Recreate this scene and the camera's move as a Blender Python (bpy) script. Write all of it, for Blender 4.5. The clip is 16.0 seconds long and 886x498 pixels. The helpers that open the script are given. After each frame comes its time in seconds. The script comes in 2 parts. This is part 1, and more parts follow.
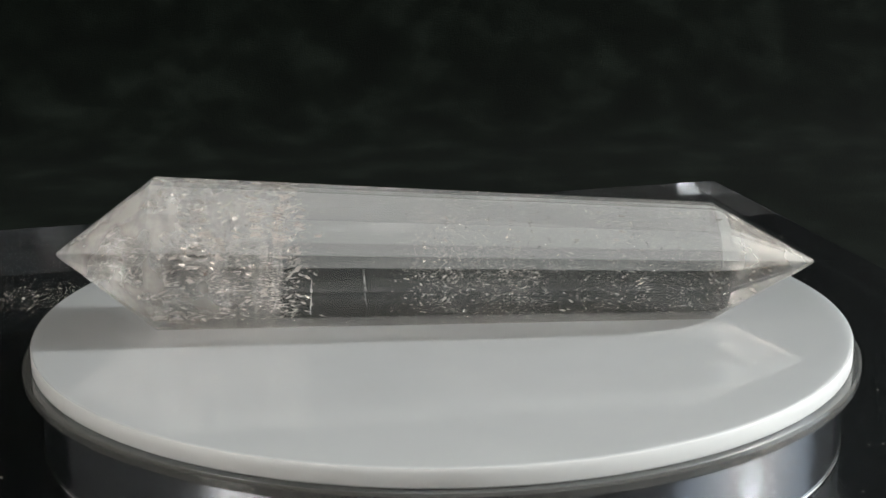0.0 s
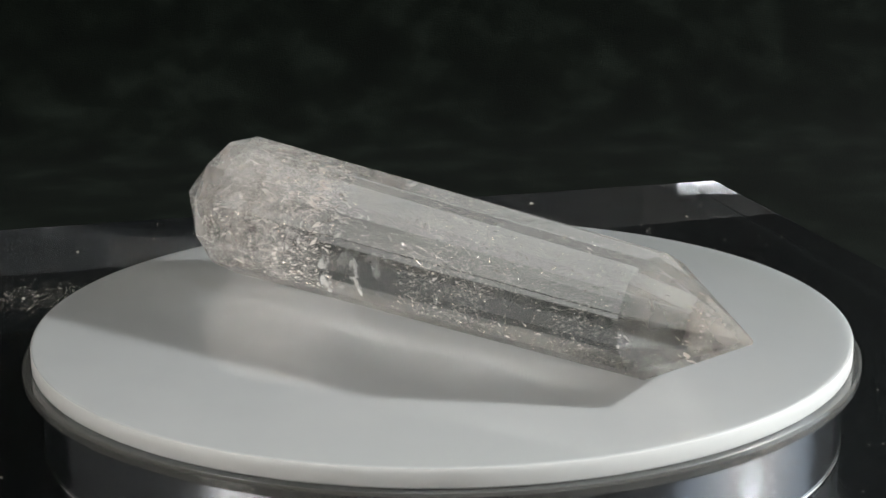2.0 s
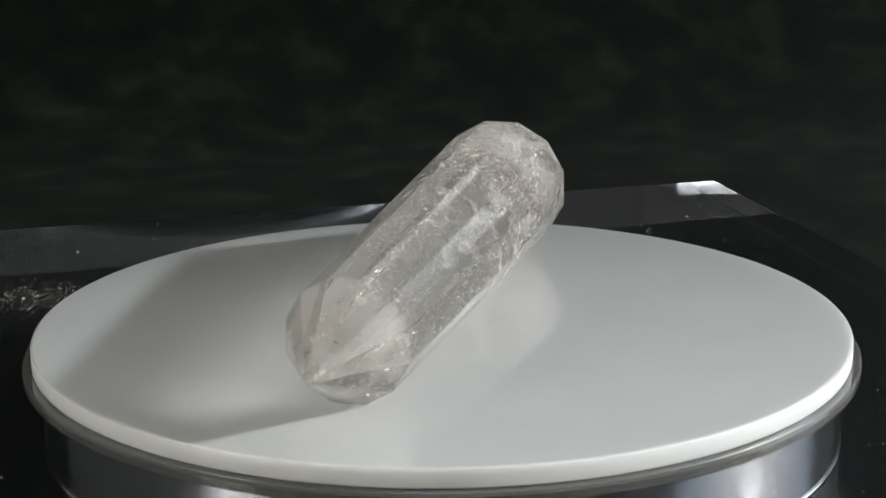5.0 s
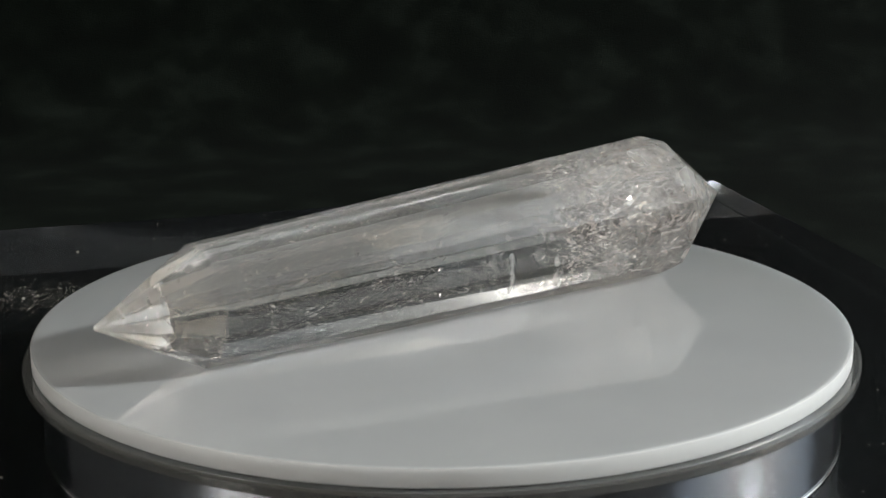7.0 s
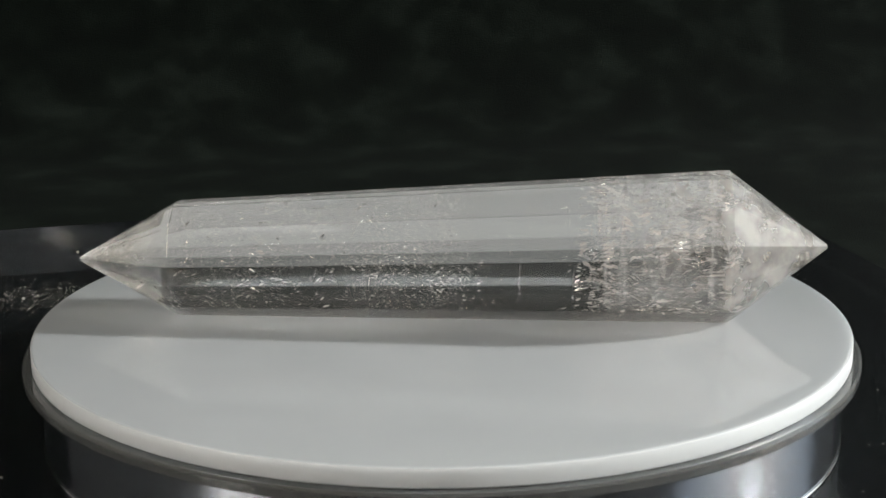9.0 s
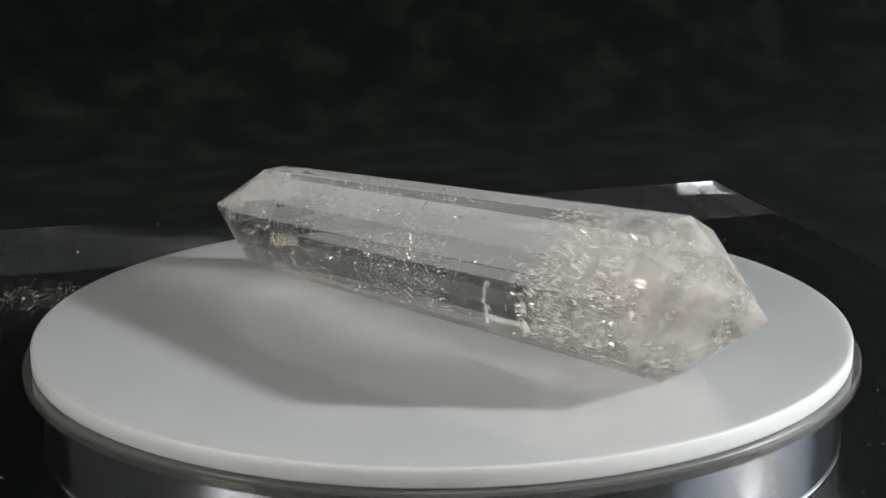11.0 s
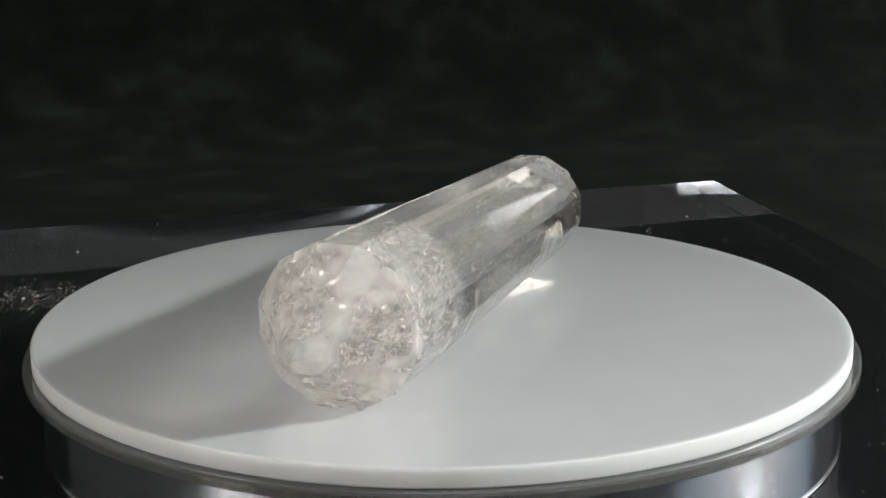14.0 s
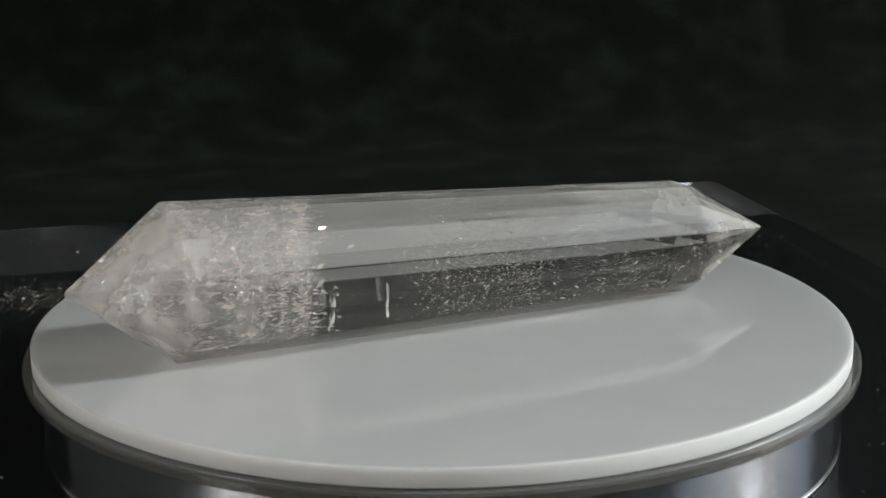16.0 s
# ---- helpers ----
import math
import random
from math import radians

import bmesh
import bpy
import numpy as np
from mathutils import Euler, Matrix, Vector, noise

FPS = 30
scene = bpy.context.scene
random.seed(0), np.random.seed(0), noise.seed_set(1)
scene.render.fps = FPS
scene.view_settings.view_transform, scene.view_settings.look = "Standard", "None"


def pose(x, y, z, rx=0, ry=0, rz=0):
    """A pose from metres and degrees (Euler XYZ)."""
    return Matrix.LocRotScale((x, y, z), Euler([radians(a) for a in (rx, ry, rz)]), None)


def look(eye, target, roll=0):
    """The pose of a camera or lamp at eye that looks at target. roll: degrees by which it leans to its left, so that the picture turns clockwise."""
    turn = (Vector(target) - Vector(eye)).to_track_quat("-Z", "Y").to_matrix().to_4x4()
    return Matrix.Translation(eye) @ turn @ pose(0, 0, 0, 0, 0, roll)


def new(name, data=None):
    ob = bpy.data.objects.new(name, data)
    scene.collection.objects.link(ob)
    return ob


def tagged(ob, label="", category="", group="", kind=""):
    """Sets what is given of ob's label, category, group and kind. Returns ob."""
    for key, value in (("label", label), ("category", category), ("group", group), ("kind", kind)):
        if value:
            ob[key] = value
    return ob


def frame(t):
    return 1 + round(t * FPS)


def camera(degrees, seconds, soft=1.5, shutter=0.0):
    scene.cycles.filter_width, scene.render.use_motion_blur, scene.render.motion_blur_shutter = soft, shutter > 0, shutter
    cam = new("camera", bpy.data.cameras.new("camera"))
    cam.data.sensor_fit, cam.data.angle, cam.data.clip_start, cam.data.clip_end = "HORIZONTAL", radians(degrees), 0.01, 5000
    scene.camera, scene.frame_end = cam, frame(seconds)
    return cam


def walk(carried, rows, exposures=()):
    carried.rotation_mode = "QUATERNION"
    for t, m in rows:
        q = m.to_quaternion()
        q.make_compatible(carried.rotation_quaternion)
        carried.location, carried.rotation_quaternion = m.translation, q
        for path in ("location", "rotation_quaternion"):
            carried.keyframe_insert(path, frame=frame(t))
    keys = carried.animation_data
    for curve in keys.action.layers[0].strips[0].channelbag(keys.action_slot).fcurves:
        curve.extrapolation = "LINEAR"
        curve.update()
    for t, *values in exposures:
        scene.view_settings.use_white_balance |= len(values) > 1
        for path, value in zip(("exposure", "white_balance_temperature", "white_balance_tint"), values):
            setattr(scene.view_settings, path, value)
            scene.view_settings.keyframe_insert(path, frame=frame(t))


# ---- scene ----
# Metres. Turntable axis at the origin, top of the white disc at z = 0.
cam = camera(28.08, 16.0, soft=1.5)
EYE = (0.0, -0.2847, 0.0873)
walk(cam, [(0.0, look(EYE, (0.0003, -0.0143, 0.0156), -0.49)), (16.0, look(EYE, (0.0003, -0.0143, 0.0156), -0.49))],
     exposures=[(t, stops + 0.11, 6170, 4.8) for t, stops in (
         (0.0, -0.03), (2.0, 0.0), (3.0, 0.08), (4.0, 0.08), (6.5, -0.13), (7.0, -0.42), (7.5, -0.44), (8.0, -0.22), (8.5, -0.03), (11.5, -0.06), (12.0, 0.0), (13.0, 0.06), (15.0, 0.03), (15.5, -0.24), (16.0, -0.33))])

# ---- light: low sun from one side, dim sky ----
SUN_AZ, SUN_EL = radians(4), radians(23)
sun_way = Vector((math.cos(SUN_AZ) * math.cos(SUN_EL), math.sin(SUN_AZ) * math.cos(SUN_EL), math.sin(SUN_EL)))
sun = new("sun", bpy.data.lights.new("sun", "SUN"))
sun.data.energy, sun.data.angle, sun.data.color = 5.0, radians(2.6), (1.0, 0.965, 0.92)
sun.matrix_world = look(sun_way, (0, 0, 0))
world = bpy.data.worlds.new("world")
scene.world = world
world.use_nodes = True
wn = world.node_tree.nodes
sky = wn.new("ShaderNodeTexSky")
sky.sky_type, sky.sun_disc = "NISHITA", False
sky.sun_elevation, sky.sun_rotation = SUN_EL, math.pi / 2 - SUN_AZ
sky.dust_density, sky.air_density = 3.0, 0.8
wn["Background"].inputs["Strength"].default_value = 0.06
world.node_tree.links.new(sky.outputs[0], wn["Background"].inputs["Color"])

# skylight in the window's opening
WIN_X, WIN_Y, WIN_Z = 1.25, (-0.60, 0.80), (0.06, 1.05)
win = new("opening_light", bpy.data.lights.new("opening_light", "AREA"))
win.data.shape, win.data.size, win.data.size_y = "RECTANGLE", WIN_Y[1] - WIN_Y[0], WIN_Z[1] - WIN_Z[0]
win.data.energy, win.data.color = 5.6, (0.80, 0.91, 1.0)
wc = Vector((WIN_X + 0.05, sum(WIN_Y) / 2, sum(WIN_Z) / 2))
win.matrix_world = look(wc, wc - Vector((1, 0, 0)))

WEST_X, WEST_Y, WEST_Z = -1.45, (-1.30, -0.70), (0.10, 1.20)
win2 = new("opening_light", bpy.data.lights.new("opening_light", "AREA"))
win2.data.shape, win2.data.size, win2.data.size_y = "RECTANGLE", WEST_Y[1] - WEST_Y[0], WEST_Z[1] - WEST_Z[0]
win2.data.energy, win2.data.color = 13.5, (1.0, 0.88, 0.76)
wc = Vector((WEST_X - 0.05, sum(WEST_Y) / 2, sum(WEST_Z) / 2))
win2.matrix_world = look(wc, wc + Vector((1, 0, 0)))

# small opening and lamp added behind the viewer for the slab corner's highlight
SOUTH_X, SOUTH_Y, SOUTH_Z = (-0.60, -0.14), -1.45, (0.26, 0.357)
slit_lamp = new("opening_light", bpy.data.lights.new("opening_light", "AREA"))
slit_lamp.data.shape, slit_lamp.data.size, slit_lamp.data.size_y = "RECTANGLE", SOUTH_X[1] - SOUTH_X[0], SOUTH_Z[1] - SOUTH_Z[0]
slit_lamp.data.energy, slit_lamp.data.color = 2.4, (1.0, 0.97, 0.93)
wc = Vector((sum(SOUTH_X) / 2, SOUTH_Y - 0.05, sum(SOUTH_Z) / 2))
slit_lamp.matrix_world = look(wc, wc + Vector((0, 1, 0)))

# ---- materials ----
def material(name, rgb, rough=0.5, metal=0.0, **more):
    m = bpy.data.materials.new(name)
    m.use_nodes = True
    b = m.node_tree.nodes["Principled BSDF"]
    b.inputs["Base Color"].default_value = (*rgb, 1)
    b.inputs["Roughness"].default_value, b.inputs["Metallic"].default_value = rough, metal
    for k, v in more.items():
        b.inputs[k.replace("_", " ")].default_value = v
    return m, m.node_tree.nodes, m.node_tree.links, b


def noise_node(n, l, scale, detail=4.0, space="Object", stretch=None):
    c = n.new("ShaderNodeTexCoord")
    t = n.new("ShaderNodeTexNoise")
    t.inputs["Scale"].default_value, t.inputs["Detail"].default_value = scale, detail
    if stretch:
        k = n.new("ShaderNodeMapping")
        k.inputs["Scale"].default_value = stretch
        l.new(c.outputs[space], k.inputs[0])
        l.new(k.outputs[0], t.inputs["Vector"])
    else:
        l.new(c.outputs[space], t.inputs["Vector"])
    return t


def ramp(n, l, src, stops):
    r = n.new("ShaderNodeValToRGB")
    e = r.color_ramp.elements
    while len(e) < len(stops):
        e.new(0.5)
    for el, (pos, col) in zip(e, stops):
        el.position, el.color = pos, (*col, 1)
    l.new(src, r.inputs[0])
    return r


def bump(n, l, src, b, strength, distance):
    k = n.new("ShaderNodeBump")
    k.inputs["Strength"].default_value, k.inputs["Distance"].default_value = strength, distance
    l.new(src, k.inputs["Height"])
    l.new(k.outputs[0], b.inputs["Normal"])


# opal white acrylic of the disc: glossy, lets light spread inside it
WHITE, n, l, b = material("white_acrylic", (0.62, 0.62, 0.62), 0.015, IOR=1.49, Coat_Weight=0.9, Coat_IOR=1.65, Coat_Roughness=0.01, Subsurface_Weight=1.0, Subsurface_Scale=0.004, Subsurface_Radius=(1.0, 1.0, 1.0))
t1 = noise_node(n, l, 60, 3)
l.new(ramp(n, l, t1.outputs[0], [(0.3, (0.500, 0.512, 0.522)), (0.7, (0.520, 0.532, 0.542))]).outputs[0], b.inputs["Base Color"])
t2 = noise_node(n, l, 900, 5)
l.new(ramp(n, l, t2.outputs[0], [(0.35, (0.008,) * 3), (0.75, (0.03,) * 3)]).outputs[0], b.inputs["Roughness"])

EDGE, n, l, b = material("sawn_acrylic", (0.56, 0.565, 0.57), 0.35, IOR=1.49, Subsurface_Weight=1.0, Subsurface_Scale=0.004, Subsurface_Radius=(1.0, 1.0, 1.0))
t1 = noise_node(n, l, 700, 4, "Object", (1.0, 1.0, 0.15))
l.new(ramp(n, l, t1.outputs[0], [(0.3, (0.28,) * 3), (0.7, (0.45,) * 3)]).outputs[0], b.inputs["Roughness"])

# clear acrylic
CLEAR, n, l, b = material("clear_acrylic", (0.92, 0.92, 0.90), 0.1, IOR=1.49, Transmission_Weight=0.93)
t1 = noise_node(n, l, 400, 4)
l.new(ramp(n, l, t1.outputs[0], [(0.4, (0.04,) * 3), (0.8, (0.16,) * 3)]).outputs[0], b.inputs["Roughness"])
SLAB, n, l, b = material("slab_acrylic", (0.70, 0.72, 0.76), 0.02, IOR=1.49, Transmission_Weight=0.988)
b.inputs["Roughness"].default_value = 0.0
t1 = noise_node(n, l, 30, 4)
l.new(ramp(n, l, t1.outputs[0], [(0.3, (0.50, 0.52, 0.56)), (0.7, (0.55, 0.57, 0.61))]).outputs[0], b.inputs["Base Color"])

# polished metal of the base, brushed round its axis
CHROME, n, l, b = material("bright_metal", (0.85, 0.85, 0.86), 0.12, 1.0)
METAL, n, l, b = material("polished_metal", (0.42, 0.44, 0.48), 0.2, 1.0, Anisotropic=0.7)
t1 = noise_node(n, l, 300, 3, "Object", (0.2, 0.2, 6.0))
l.new(ramp(n, l, t1.outputs[0], [(0.3, (0.12,) * 3), (0.75, (0.19,) * 3)]).outputs[0], b.inputs["Roughness"])
tg = n.new("ShaderNodeTangent")
tg.direction_type, tg.axis = "RADIAL", "Z"
l.new(tg.outputs[0], b.inputs["Tangent"])

# quartz: clear glass, milky where it is full of fractures
QUARTZ, n, l, b = material("quartz", (0.985, 0.975, 0.965), 0.0, IOR=1.544, Transmission_Weight=1.0)
t1 = noise_node(n, l, 260, 3)
bump(n, l, t1.outputs[0], b, 0.015, 0.0002)
milk = n.new("ShaderNodeBsdfPrincipled")
for k, v in (("Base Color", (0.98, 0.88, 0.845, 1)), ("Roughness", 0.05), ("IOR", 1.5), ("Subsurface Weight", 1.0), ("Subsurface Scale", 0.012), ("Subsurface Radius", (1.0, 0.95, 0.9))):
    milk.inputs[k].default_value = v
co = n.new("ShaderNodeTexCoord")
sep = n.new("ShaderNodeSeparateXYZ")
l.new(co.outputs["Object"], sep.inputs[0])
wisp = noise_node(n, l, 420, 6, "Object", (0.45, 1.0, 1.0))
wob = n.new("ShaderNodeMath")
wob.operation = "MULTIPLY_ADD"
wob.inputs[1].default_value = 0.006
l.new(wisp.outputs[0], wob.inputs[0])
l.new(sep.outputs["X"], wob.inputs[2])
place = n.new("ShaderNodeMapRange")
place.inputs["From Min"].default_value, place.inputs["From Max"].default_value = -0.0632, 0.0692
l.new(wob.outputs[0], place.inputs["Value"])
g = lambda v: (v,) * 3
zone = ramp(n, l, place.outputs[0], [(0.0, g(0.34)), (0.15, g(0.34)), (0.172, g(0.18)), (0.285, g(0.16)), (0.315, g(0.0)), (0.83, g(0.0)), (0.86, g(0.14)), (1.0, g(0.14))])
tint = ramp(n, l, place.outputs[0], [(0.0, (0.94, 0.87, 0.82)), (0.13, (0.95, 0.89, 0.85)), (0.17, (0.975, 0.95, 0.93)), (0.30, (0.985, 0.966, 0.943)), (0.84, (0.985, 0.966, 0.943)), (0.90, (0.94, 0.86, 0.77)), (1.0, (0.94, 0.86, 0.77))])
l.new(tint.outputs[0], b.inputs["Base Color"])
mx = n.new("ShaderNodeMixShader")
cloud = noise_node(n, l, 170, 5)
patch = ramp(n, l, cloud.outputs[0], [(0.38, g(0.15)), (0.62, g(1.0))])
milky = n.new("ShaderNodeMath")
milky.operation = "MULTIPLY"
l.new(zone.outputs[0], milky.inputs[0])
l.new(patch.outputs[0], milky.inputs[1])
l.new(milky.outputs[0], mx.inputs["Fac"])
l.new(b.outputs[0], mx.inputs[1])
l.new(milk.outputs[0], mx.inputs[2])
# see-through shares stand in for refracted sunlight reaching the flakes and the shadow
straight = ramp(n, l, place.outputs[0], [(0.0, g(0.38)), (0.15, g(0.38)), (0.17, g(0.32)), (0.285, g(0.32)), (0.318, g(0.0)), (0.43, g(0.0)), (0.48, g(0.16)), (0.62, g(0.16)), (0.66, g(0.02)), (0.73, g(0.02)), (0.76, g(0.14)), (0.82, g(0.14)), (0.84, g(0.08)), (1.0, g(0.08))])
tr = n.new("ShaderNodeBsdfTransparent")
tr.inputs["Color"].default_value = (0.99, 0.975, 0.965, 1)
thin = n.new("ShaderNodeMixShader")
# bright shadow stripes put into the facets: each ring passes a set share straight on, by height over the axis, as a
# share of the axis's own height
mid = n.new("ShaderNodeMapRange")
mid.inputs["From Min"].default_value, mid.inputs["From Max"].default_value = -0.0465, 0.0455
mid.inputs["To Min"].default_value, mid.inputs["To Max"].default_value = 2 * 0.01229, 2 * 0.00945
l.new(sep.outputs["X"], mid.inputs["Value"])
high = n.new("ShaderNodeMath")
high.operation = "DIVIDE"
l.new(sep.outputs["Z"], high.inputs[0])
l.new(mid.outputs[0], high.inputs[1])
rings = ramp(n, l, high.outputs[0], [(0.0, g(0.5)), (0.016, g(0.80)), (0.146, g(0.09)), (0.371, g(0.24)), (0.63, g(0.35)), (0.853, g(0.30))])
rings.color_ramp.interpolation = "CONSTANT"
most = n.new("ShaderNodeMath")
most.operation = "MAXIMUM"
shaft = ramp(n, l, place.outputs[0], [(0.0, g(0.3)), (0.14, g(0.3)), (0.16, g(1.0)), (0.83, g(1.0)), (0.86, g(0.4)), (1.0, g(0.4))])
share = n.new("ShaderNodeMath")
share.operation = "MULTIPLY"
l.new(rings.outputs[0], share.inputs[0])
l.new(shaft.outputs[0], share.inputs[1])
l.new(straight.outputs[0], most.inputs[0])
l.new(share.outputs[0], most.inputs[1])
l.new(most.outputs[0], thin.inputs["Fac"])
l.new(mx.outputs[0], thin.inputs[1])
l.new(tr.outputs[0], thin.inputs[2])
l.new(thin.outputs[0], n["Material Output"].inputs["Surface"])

# inner fractures: bright flakes that pass light, and thin wispy veils
FLAKE, n, l, b = material("fracture_flake", (0.98, 0.90, 0.86), 0.12, 0.0, IOR=2.0)
tl = n.new("ShaderNodeBsdfTranslucent")
tl.inputs["Color"].default_value = (0.98, 0.91, 0.87, 1)
mx = n.new("ShaderNodeMixShader")
mx.inputs["Fac"].default_value = 0.6
l.new(b.outputs[0], mx.inputs[1])
l.new(tl.outputs[0], mx.inputs[2])
tr = n.new("ShaderNodeBsdfTransparent")
thin = n.new("ShaderNodeMixShader")
thin.inputs["Fac"].default_value = 0.15
l.new(mx.outputs[0], thin.inputs[1])
l.new(tr.outputs[0], thin.inputs[2])
l.new(thin.outputs[0], n["Material Output"].inputs["Surface"])

GLINT, n, l, b = material("fracture_mirror", (0.97, 0.95, 0.93), 0.16, 1.0)


def veil_material(name, rgb, scale, low, high, most):
    m, n, l, b = material(name, rgb, 0.35)
    tl = n.new("ShaderNodeBsdfTranslucent")
    tl.inputs["Color"].default_value = (*rgb, 1)
    mx = n.new("ShaderNodeMixShader")
    mx.inputs["Fac"].default_value = 0.5
    l.new(b.outputs[0], mx.inputs[1])
    l.new(tl.outputs[0], mx.inputs[2])
    tr = n.new("ShaderNodeBsdfTransparent")
    cut = n.new("ShaderNodeMixShader")
    t = noise_node(n, l, scale, 6)
    t.noise_dimensions = "4D"
    info = n.new("ShaderNodeObjectInfo")
    mul = n.new("ShaderNodeMath")
    mul.operation = "MULTIPLY"
    mul.inputs[1].default_value = 50
    l.new(info.outputs["Random"], mul.inputs[0])
    l.new(mul.outputs[0], t.inputs["W"])
    l.new(ramp(n, l, t.outputs[0], [(low, (0, 0, 0)), (high, (most,) * 3)]).outputs[0], cut.inputs["Fac"])
    l.new(tr.outputs[0], cut.inputs[1])
    l.new(mx.outputs[0], cut.inputs[2])
    l.new(cut.outputs[0], n["Material Output"].inputs["Surface"])
    return m


VEIL = veil_material("fracture_veil", (0.97, 0.93, 0.91), 520, 0.44, 0.72, 0.40)
CRACK = veil_material("fracture_crack", (0.95, 0.94, 0.93), 300, 0.45, 0.62, 0.7)

# black table and cloth
CLOTH, n, l, b = material("black_velvet", (0.004, 0.005, 0.004), 1.0, Specular_IOR_Level=0.09, Specular_Tint=(0.88, 1.0, 0.90, 1.0))
t1 = noise_node(n, l, 52, 10)
l.new(ramp(n, l, t1.outputs[0], [(0.36, (0.0004, 0.0008, 0.0005)), (0.52, (0.0014, 0.0023, 0.0015)), (0.72, (0.0056, 0.0076, 0.0058))]).outputs[0], b.inputs["Base Color"])
t2 = noise_node(n, l, 1500, 3)
bump(n, l, t2.outputs[0], b, 0.4, 0.0004)
PLASTER, n, l, b = material("plaster", (0.74, 0.73, 0.71), 0.9)
t1 = noise_node(n, l, 3, 6)
l.new(ramp(n, l, t1.outputs[0], [(0.3, (0.72, 0.71, 0.69)), (0.7, (0.77, 0.76, 0.74))]).outputs[0], b.inputs["Base Color"])
FLOOR, n, l, b = material("dark_floor", (0.05, 0.045, 0.04), 0.6)
t1 = noise_node(n, l, 8, 6)
l.new(ramp(n, l, t1.outputs[0], [(0.3, (0.035, 0.03, 0.028)), (0.7, (0.07, 0.06, 0.055))]).outputs[0], b.inputs["Base Color"])
DUST, n, l, b = material("dust", (0.6, 0.55, 0.48), 0.7)


# ---- mesh helpers ----
def mesh_of(name, bm, mat, smooth=False):
    me = bpy.data.meshes.new(name)
    for f in bm.faces:
        f.smooth = smooth
    bm.to_mesh(me)
    bm.free()
    me.materials.append(mat)
    return me


def part(name, bm, mat, parent, label="", smooth=False):
    ob = new(name, mesh_of(name, bm, mat, smooth))
    ob.parent = parent
    return tagged(ob, label)


def lathe(profile, n=160):
    """A closed turned solid from (radius, z) pairs, bottom axis to top axis."""
    bm = bmesh.new()
    rings = []
    for r, z in profile:
        if r < 1e-7:
            rings.append([bm.verts.new((0, 0, z))])
        else:
            rings.append([bm.verts.new((r * math.cos(2 * math.pi * i / n), r * math.sin(2 * math.pi * i / n), z)) for i in range(n)])
    for a, c in zip(rings, rings[1:]):
        for i in range(n):
            j = (i + 1) % n
            if len(a) == 1:
                bm.faces.new((a[0], c[j], c[i]))
            elif len(c) == 1:
                bm.faces.new((a[i], a[j], c[0]))
            else:
                bm.faces.new((a[i], a[j], c[j], c[i]))
    return bm


def turned(name, profile, mat, parent, label=""):
    bm = lathe(profile)
    bmesh.ops.recalc_face_normals(bm, faces=bm.faces[:])
    ob = part(name, bm, mat, parent, label, smooth=True)
    ob.data.set_sharp_from_angle(angle=radians(28))
    return ob


# ---- setting ----
Z_SLAB = -0.0175
SLAB_T = 0.026
Z_TABLE = Z_SLAB - SLAB_T
def box(bm, x0, x1, y0, y1, z0, z1):
    v = [bm.verts.new((x, y, z)) for z in (z0, z1) for x, y in ((x0, y0), (x1, y0), (x1, y1), (x0, y1))]
    for f in ((3, 2, 1, 0), (4, 5, 6, 7), (0, 1, 5, 4), (1, 2, 6, 5), (2, 3, 7, 6), (3, 0, 4, 7)):
        bm.faces.new([v[i] for i in f])


def slab_of(name, mat, label, *boxes):
    bm = bmesh.new()
    for q in boxes:
        box(bm, *q)
    return tagged(new(name, mesh_of(name, bm, mat)), label, name.split("_")[0], kind="structure")


# the plain room that closes the place, with one window opening for the sun
X0, X1, Y0, Y1, Z1 = -1.45, WIN_X, -1.45, 1.25, 1.5
ZF = Z_TABLE - 0.004
slab_of("floor", FLOOR, "plain dark floor of the room", (X0 - 0.1, X1 + 0.1, Y0 - 0.1, Y1 + 0.1, ZF - 0.1, ZF))
slab_of("ceiling", PLASTER, "plain plaster ceiling of the room", (X0 - 0.1, X1 + 0.1, Y0 - 0.1, Y1 + 0.1, Z1, Z1 + 0.1))
slab_of("wall_west", PLASTER, "plain plaster wall with a second window opening",
        (X0 - 0.1, X0, Y0, WEST_Y[0], ZF, Z1), (X0 - 0.1, X0, WEST_Y[1], Y1, ZF, Z1),
        (X0 - 0.1, X0, WEST_Y[0], WEST_Y[1], ZF, WEST_Z[0]), (X0 - 0.1, X0, WEST_Y[0], WEST_Y[1], WEST_Z[1], Z1))
slab_of("wall_north", PLASTER, "plain plaster wall behind the backdrop", (X0 - 0.1, X1 + 0.1, Y1, Y1 + 0.1, ZF, Z1))

# the opening is added, cut to light the slab's corner
slab_of("wall_south", PLASTER, "plain plaster wall with a small opening added behind the viewer",
        (X0 - 0.1, SOUTH_X[0], Y0 - 0.1, Y0, ZF, Z1), (SOUTH_X[1], X1 + 0.1, Y0 - 0.1, Y0, ZF, Z1),
        (SOUTH_X[0], SOUTH_X[1], Y0 - 0.1, Y0, ZF, SOUTH_Z[0]), (SOUTH_X[0], SOUTH_X[1], Y0 - 0.1, Y0, SOUTH_Z[1], Z1))
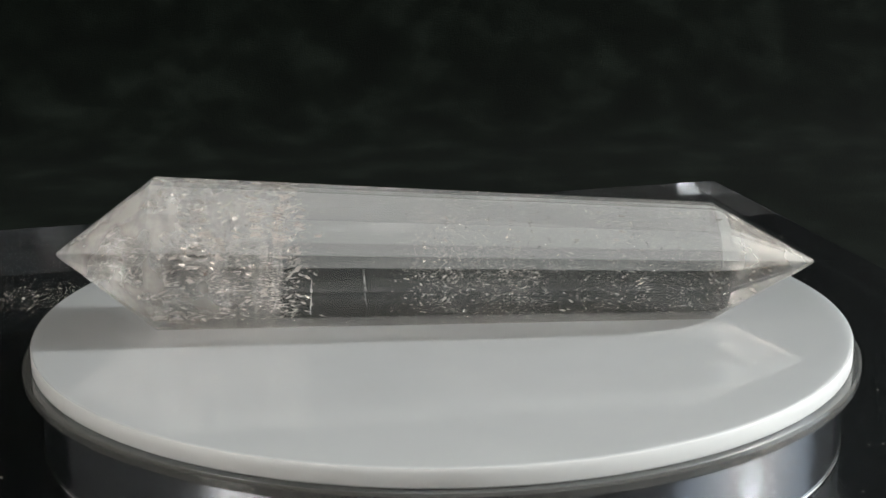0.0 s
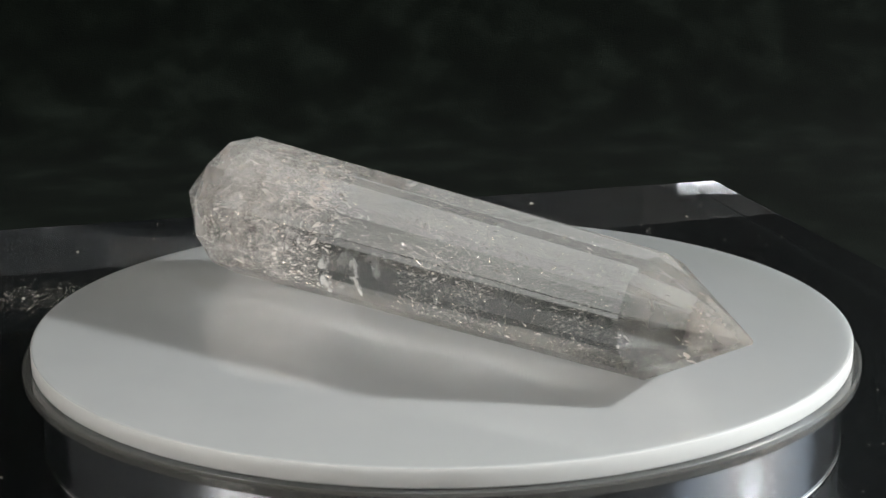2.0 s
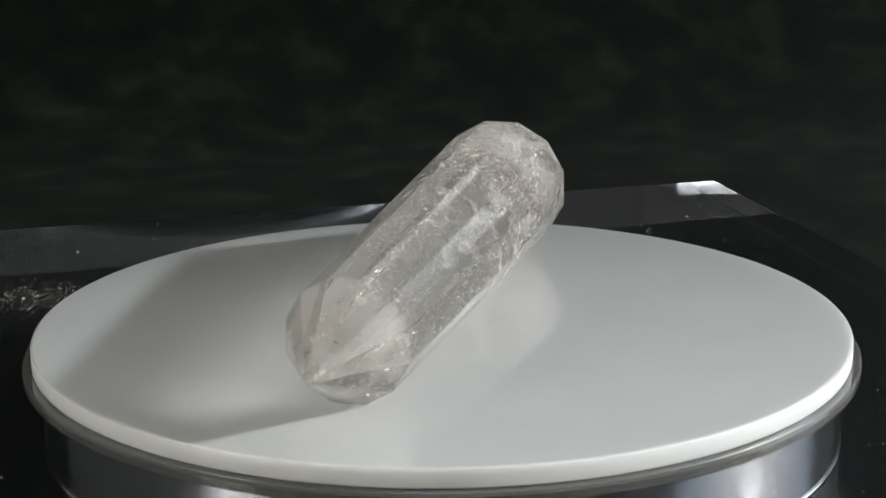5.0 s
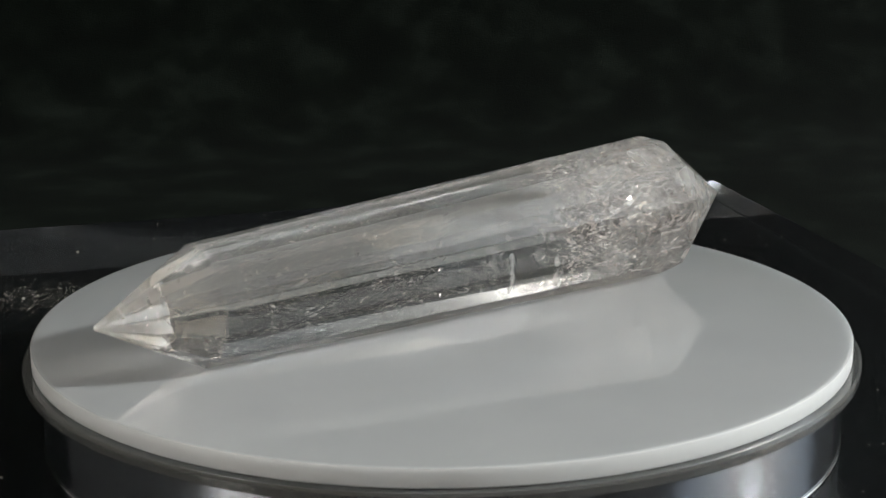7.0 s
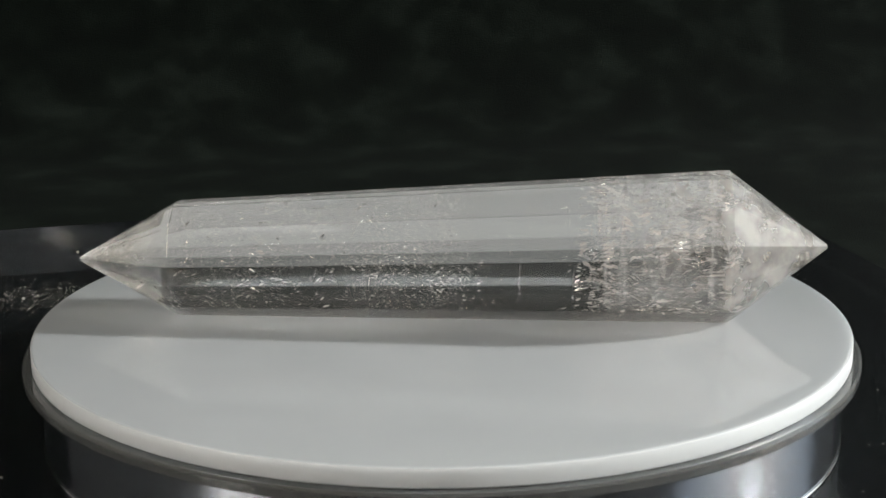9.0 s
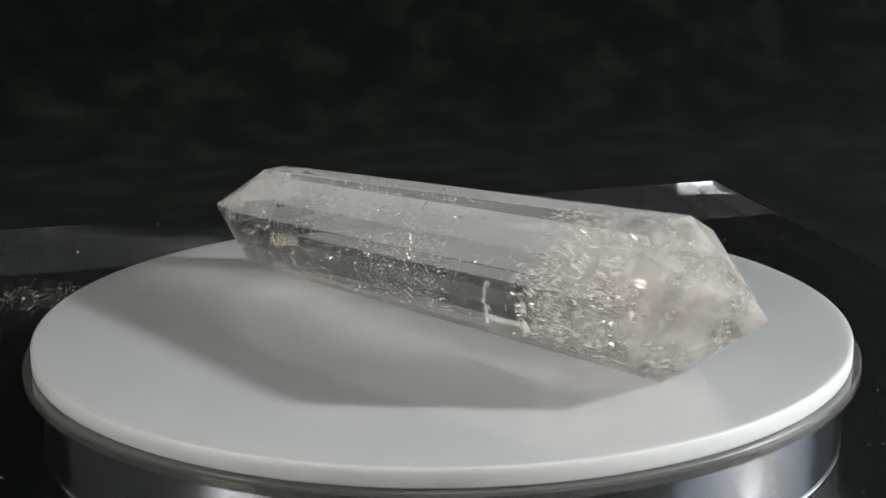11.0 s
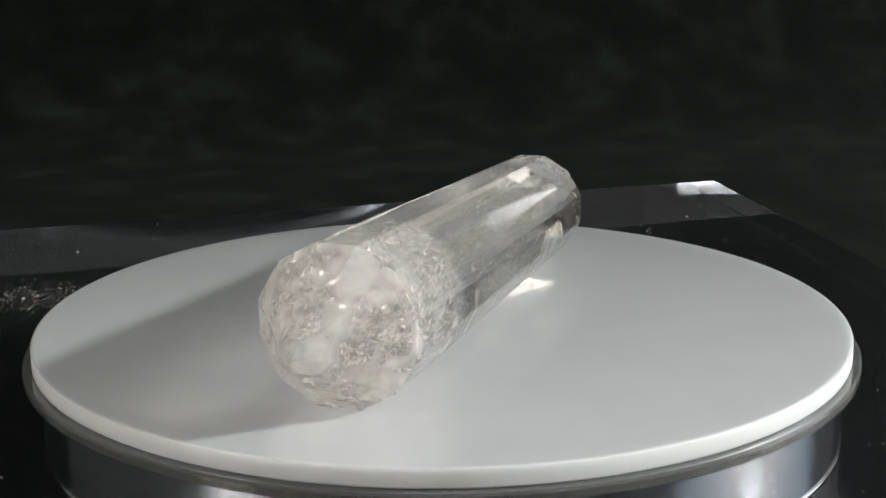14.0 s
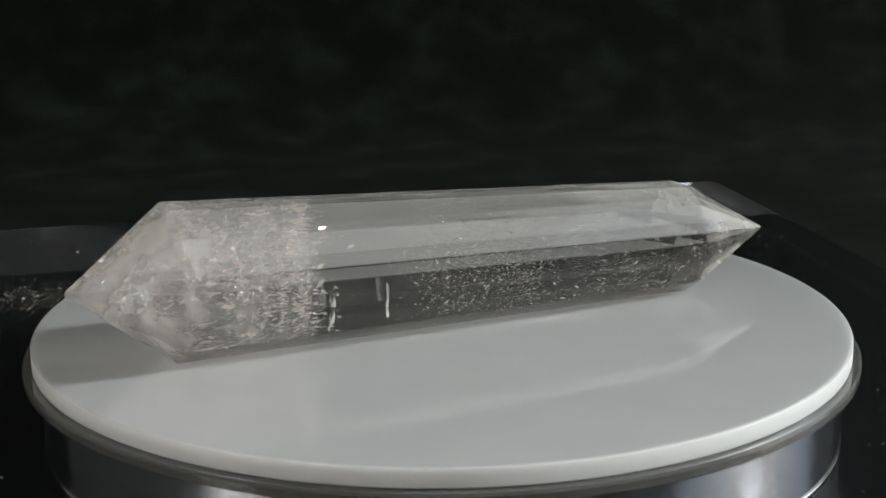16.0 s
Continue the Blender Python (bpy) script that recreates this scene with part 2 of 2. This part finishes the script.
slab_of("wall_east", PLASTER, "plaster wall with an open window letting in low sun",
        (X1, X1 + 0.1, Y0, WIN_Y[0], ZF, Z1), (X1, X1 + 0.1, WIN_Y[1], Y1, ZF, Z1),
        (X1, X1 + 0.1, WIN_Y[0], WIN_Y[1], ZF, WIN_Z[0]), (X1, X1 + 0.1, WIN_Y[0], WIN_Y[1], WIN_Z[1], Z1))

BACK_TURN = radians(8)
ct, st = math.cos(BACK_TURN), math.sin(BACK_TURN)


def sheet(u, d):
    """A point u along the cloth's width and d beyond its front edge: flat on the table, then curving up."""
    flat, bend = 1.55, 0.12
    if d < flat:
        y, z = d, 0.0
    elif d < flat + bend * math.pi / 2:
        a = (d - flat) / bend
        y, z = flat + bend * math.sin(a), bend * (1 - math.cos(a))
    else:
        y, z = flat + bend, bend + d - flat - bend * math.pi / 2
    rise = min(1.0, z / 0.3)
    y += rise * (0.004 * math.sin(u * 19 + 1.3) + 0.003 * math.sin(u * 43 + 3 * z))
    y += rise * 0.5 * u * u
    y -= 1.21
    return u * ct - y * st, u * st + y * ct, Z_TABLE + z


bm = bmesh.new()
us = [-0.85 + 1.7 * i / 80 for i in range(81)]
ds = [0.6, 1.2, 1.5] + [1.55 + 0.19 * j / 10 for j in range(11)] + [1.74 + 0.6 * j / 16 for j in range(1, 17)]
grid = [[bm.verts.new(sheet(u, d)) for d in ds] for u in us]
for i in range(len(us) - 1):
    for j in range(len(ds) - 1):
        bm.faces.new((grid[i][j], grid[i + 1][j], grid[i + 1][j + 1], grid[i][j + 1]))
cloth = tagged(new("backdrop", mesh_of("backdrop", bm, CLOTH, True)), "mottled black velvet cloth sweeping up behind the turntable", "backdrop", kind="structure")

# ---- clear slab under the turntable ----
slab = tagged(new("acrylic_slab", None), "thick clear acrylic slab lying on the black table", "slab")
CORNER = Vector((0.0737, 0.1802, 0))
ALONG = Vector((-0.967, -0.256, 0)).normalized()
SIDE = Vector((-ALONG.y, ALONG.x, 0))
bm = bmesh.new()
L1, L2 = 0.56, 0.34
pts = [CORNER, CORNER + ALONG * L1, CORNER + ALONG * L1 + SIDE * L2, CORNER + SIDE * L2]
lo = [bm.verts.new((q.x, q.y, Z_TABLE + 0.0004)) for q in pts]
hi = [bm.verts.new((q.x, q.y, Z_SLAB)) for q in pts]
bm.faces.new(lo[::-1])
bm.faces.new(hi)
for i in range(4):
    bm.faces.new((lo[i], lo[(i + 1) % 4], hi[(i + 1) % 4], hi[i]))
bmesh.ops.recalc_face_normals(bm, faces=bm.faces[:])
bmesh.ops.bevel(bm, geom=[e for e in bm.edges if abs(e.verts[0].co.z - e.verts[1].co.z) < 0.001], offset=0.0003, segments=1, affect="EDGES", profile=0.5)
part("body", bm, SLAB, slab)

# ---- turntable ----
turntable = tagged(new("turntable", None), "round motorised turntable, white disc on clear rim and metal drum", "turntable")
turned("drum", [(0, -0.0174), (0.0655, -0.0174), (0.0661, -0.0170), (0.0661, -0.0056), (0.0657, -0.0052), (0, -0.0052)], METAL, turntable, "polished metal drum")
# bright ring added to catch the glint along the drum's bottom edge
bm = bmesh.new()
loops = []
for k in range(10):
    a = 2 * math.pi * k / 10
    r, z = 0.0661 + 0.00035 * math.cos(a), -0.01712 + 0.00035 * math.sin(a)
    loops.append([bm.verts.new((r * math.cos(2 * math.pi * i / 200), r * math.sin(2 * math.pi * i / 200), z)) for i in range(200)])
for k in range(10):
    a, c = loops[k], loops[(k + 1) % 10]
    for i in range(200):
        j = (i + 1) % 200
        bm.faces.new((a[i], a[j], c[j], c[i]))
bmesh.ops.recalc_face_normals(bm, faces=bm.faces[:])
part("glint_ring", bm, CHROME, turntable, "thin bright metal ring added for the glint at the drum's foot", smooth=True)
turned("rim_plate", [(0, -0.0051), (0.0685, -0.0051), (0.0690, -0.0047), (0.0690, -0.0036), (0.0686, -0.0032), (0, -0.0032)],
       CLEAR, turntable, "clear acrylic plate standing proud as a rim")
disc = turned("disc", [(0, -0.0031), (0.0672, -0.0031), (0.0675, -0.0028), (0.0675, -0.0003), (0.06743, -0.00014), (0.06728, -0.00004), (0.0670, 0.0), (0, 0.0)], WHITE, turntable, "glossy opal white acrylic disc")
disc.data.materials.append(EDGE)
for f in disc.data.polygons:
    if abs(f.normal.z) < 0.5:
        f.material_index = 1

# ---- crystal ----
N = 12
XA, XB = -0.0465, 0.0455
RA, RB = 0.01224, 0.0094
TIP_A, TIP_B = (-0.0632, 0.01235), (0.0632, 0.0090)
crystal = tagged(new("crystal_wand", None), "clear double-pointed twelve-sided quartz crystal wand with white inclusions", "crystal")


def ring_pt(k, r):
    a = 2 * math.pi * (k + 0.5) / N - math.pi / 2
    rr = r / math.cos(math.pi / N)
    return rr * math.cos(a), r + rr * math.sin(a)


bm = bmesh.new()
va = [bm.verts.new((XA, *ring_pt(k, RA))) for k in range(N)]
vb = [bm.verts.new((XB, *ring_pt(k, RB))) for k in range(N)]
ta, tb = bm.verts.new((TIP_A[0], 0, TIP_A[1])), bm.verts.new((TIP_B[0], 0, TIP_B[1]))
for k in range(N):
    j = (k + 1) % N
    bm.faces.new((va[k], va[j], vb[j], vb[k]))
    bm.faces.new((va[j], va[k], ta))
    bm.faces.new((vb[k], vb[j], tb))
bmesh.ops.recalc_face_normals(bm, faces=bm.faces[:])
bmesh.ops.bevel(bm, geom=bm.edges[:], offset=0.00010, segments=1, affect="EDGES")
for v in bm.verts:
    v.co.z += 0.00005
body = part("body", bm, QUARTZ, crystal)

rng = random.Random(5)


def radius_at(x):
    if x < XA:
        return RA * (x - TIP_A[0]) / (XA - TIP_A[0])
    if x > XB:
        return RB * (TIP_B[0] - x) / (TIP_B[0] - XB)
    return RA + (RB - RA) * (x - XA) / (XB - XA)


def axis_z(x):
    return RA + (RB - RA) * (min(max(x, XA), XB) - XA) / (XB - XA)


def flakes(bm, count, x0, x1, size, fill=0.93, edge=0.0, clump=0, spread=0.45, lean=0.5):
    """Small irregular shards inside the crystal; with clump, gathered round that many centres."""
    middles = [(rng.uniform(x0, x1), math.sqrt(rng.random()), rng.uniform(0, 2 * math.pi)) for _ in range(clump)]
    for _ in range(count):
        x, q, a = rng.uniform(x0, x1) + edge * rng.gauss(0, 1), math.sqrt(rng.random()), rng.uniform(0, 2 * math.pi)
        if clump and rng.random() < 0.75:
            m = rng.choice(middles)
            x, q, a = m[0] + 0.0026 * rng.gauss(0, 1), min(1.0, abs(m[1] + 0.16 * rng.gauss(0, 1))), m[2] + 0.3 * rng.gauss(0, 1)
        x = min(max(x, TIP_A[0] + 0.005), TIP_B[0] - 0.005)
        s = min(size * math.exp(rng.gauss(0, spread)), 0.25 * radius_at(x))
        r = max(0.0, radius_at(x) * fill - 0.6 * s) * q
        c = Vector((x, r * math.cos(a), axis_z(x) + r * math.sin(a)))
        turn = Euler((rng.uniform(0, 6.28), 0, 0)).to_matrix() @ Euler((0, rng.gauss(0, lean), rng.gauss(0, lean))).to_matrix()
        k = rng.choice((3, 4, 5, 6))
        vs = []
        for i in range(k):
            t = 2 * math.pi * (i + rng.uniform(-0.35, 0.35)) / k
            vs.append(bm.verts.new(c + turn @ Vector((s * math.cos(t), s * rng.uniform(0.15, 0.45) * math.sin(t), s * 0.12 * rng.uniform(-1, 1)))))
        bm.faces.new(vs)


bm = bmesh.new()
flakes(bm, 900, -0.0475, -0.0258, 0.00023, edge=0.0009, clump=26, spread=0.75, lean=0.3)
flakes(bm, 420, -0.0275, -0.0240, 0.00023, edge=0.0006, clump=12, spread=0.6, lean=0.3)
flakes(bm, 1300, -0.004, 0.017, 0.00016, edge=0.001, clump=34)
flakes(bm, 850, 0.020, 0.044, 0.00016, edge=0.001, clump=18)
flakes(bm, 420, -0.024, 0.05, 0.00014)
flakes(bm, 150, -0.058, -0.046, 0.00024, clump=8, spread=0.7)
flakes(bm, 90, 0.045, 0.056, 0.00018, clump=6, spread=0.6)
bright = bmesh.new()
flakes(bright, 60, 0.045, 0.056, 0.00022, clump=5, spread=0.6)
flakes(bright, 130, -0.058, -0.046, 0.00028, clump=8, spread=0.7)
flakes(bright, 620, -0.0475, -0.0245, 0.00030, edge=0.0009, clump=26, spread=0.75, lean=0.3)
flakes(bright, 900, -0.004, 0.017, 0.00018, edge=0.001, clump=34)
flakes(bright, 480, 0.024, 0.044, 0.00018, edge=0.001, clump=16)
flakes(bright, 220, -0.024, 0.05, 0.00014)
flakes(bright, 130, -0.006, 0.044, 0.00030, clump=14, lean=0.9)
tagged(part("glints", bright, GLINT, crystal, "bright mirror-like fracture faces"), kind="stuff")
ob = part("inclusions", bm, FLAKE, crystal, "cloud of tiny white fracture flakes")
tagged(ob, kind="stuff")


def veil(name, x, mat, lean, warp, y0=0.0, z0=0.0, reach=0.9, label=""):
    """A thin irregular fracture sheet across the crystal at x."""
    bm = bmesh.new()
    r = radius_at(x) * reach
    seed = Vector((rng.uniform(0, 99), rng.uniform(0, 99), 0))
    rings, seg = 7, 22
    vs = [[bm.verts.new((x, y0, axis_z(x) + z0))]]
    wob = [rng.uniform(0.8, 1.0) for _ in range(seg)]
    for i in range(1, rings + 1):
        row = []
        for k in range(seg):
            a = 2 * math.pi * k / seg
            q = r * i / rings * (wob[k] if i == rings else 1)
            y, z = y0 + q * math.cos(a), z0 + q * math.sin(a)
            dx = lean[0] * y + lean[1] * z + warp * noise.noise(Vector((y, z, 0)) * 260 + seed)
            row.append(bm.verts.new((x + dx, y, axis_z(x) + z)))
        vs.append(row)
    for k in range(seg):
        j = (k + 1) % seg
        bm.faces.new((vs[0][0], vs[1][k], vs[1][j]))
        for i in range(1, rings):
            bm.faces.new((vs[i][k], vs[i + 1][k], vs[i + 1][j], vs[i][j]))
    return part(name, bm, mat, crystal, label, smooth=True)


for i in range(9):
    veil("fracture_veil", -0.0540 + 0.0280 * i / 8 + rng.uniform(-0.0004, 0.0004), VEIL, (rng.gauss(0, 0.18), rng.gauss(0, 0.18)), 0.0012,
         label="wispy white fracture veil" if i == 0 else "")
for x, y0, z0, reach in ((-0.0208, 0.001, -0.005, 0.25), (-0.0125, -0.002, -0.004, 0.22), (-0.0078, 0.002, -0.003, 0.25)):
    veil("fracture_crack", x, CRACK, (rng.gauss(0, 0.05), rng.gauss(0, 0.08)), 0.0003, y0, z0, reach, "thin bright crack inside the crystal")

# ---- dust lying on the slab ----
bm = bmesh.new()


def speck(x, y, s):
    q = rng.uniform(0, 6.28)
    base = [bm.verts.new((x + s * math.cos(q + k * 2.1), y + s * rng.uniform(0.4, 1) * math.sin(q + k * 2.1), Z_SLAB + 0.00002)) for k in range(3)]
    top = bm.verts.new((x, y, Z_SLAB + 0.6 * s))
    for k in range(3):
        bm.faces.new((base[k], base[(k + 1) % 3], top))


for _ in range(1500):
    x, y = rng.uniform(-0.17, 0.17), rng.uniform(-0.11, 0.16)
    if math.hypot(x, y) > 0.069 and (Vector((x, y, 0)) - CORNER).dot(ALONG) > 0.003 and (Vector((x, y, 0)) - CORNER).dot(SIDE) > 0.003:
        speck(x, y, 0.00011 * math.exp(rng.gauss(0, 0.6)))
for _ in range(2600):
    x, y = rng.uniform(-0.13, -0.066), 0.074 + rng.gauss(0, 0.0055)
    speck(x, y, 0.00008 * math.exp(rng.gauss(0, 0.5)))
tagged(new("dust", mesh_of("dust", bm, DUST)), "fine pale dust specks scattered on the clear slab", "dust", kind="stuff")

# ---- what moves ----
TURN = [0.0, -22.51, -44.64, -66.27, -87.25, -107.62, -127.5, -146.98, -166.31, -185.84, -205.92, -226.59, -247.93, -269.88, -292.29, -314.94, -337.61]


def motions():
    place = pose(-0.00065, -0.00162, 0, 0, 0, 1.73)
    walk(crystal, [(float(t), pose(0.0002, 0, 0, 0, 0, a) @ place) for t, a in enumerate(TURN)])
    walk(disc, [(float(t), pose(0, 0, 0, 0, 0, a)) for t, a in enumerate(TURN)])


motions()
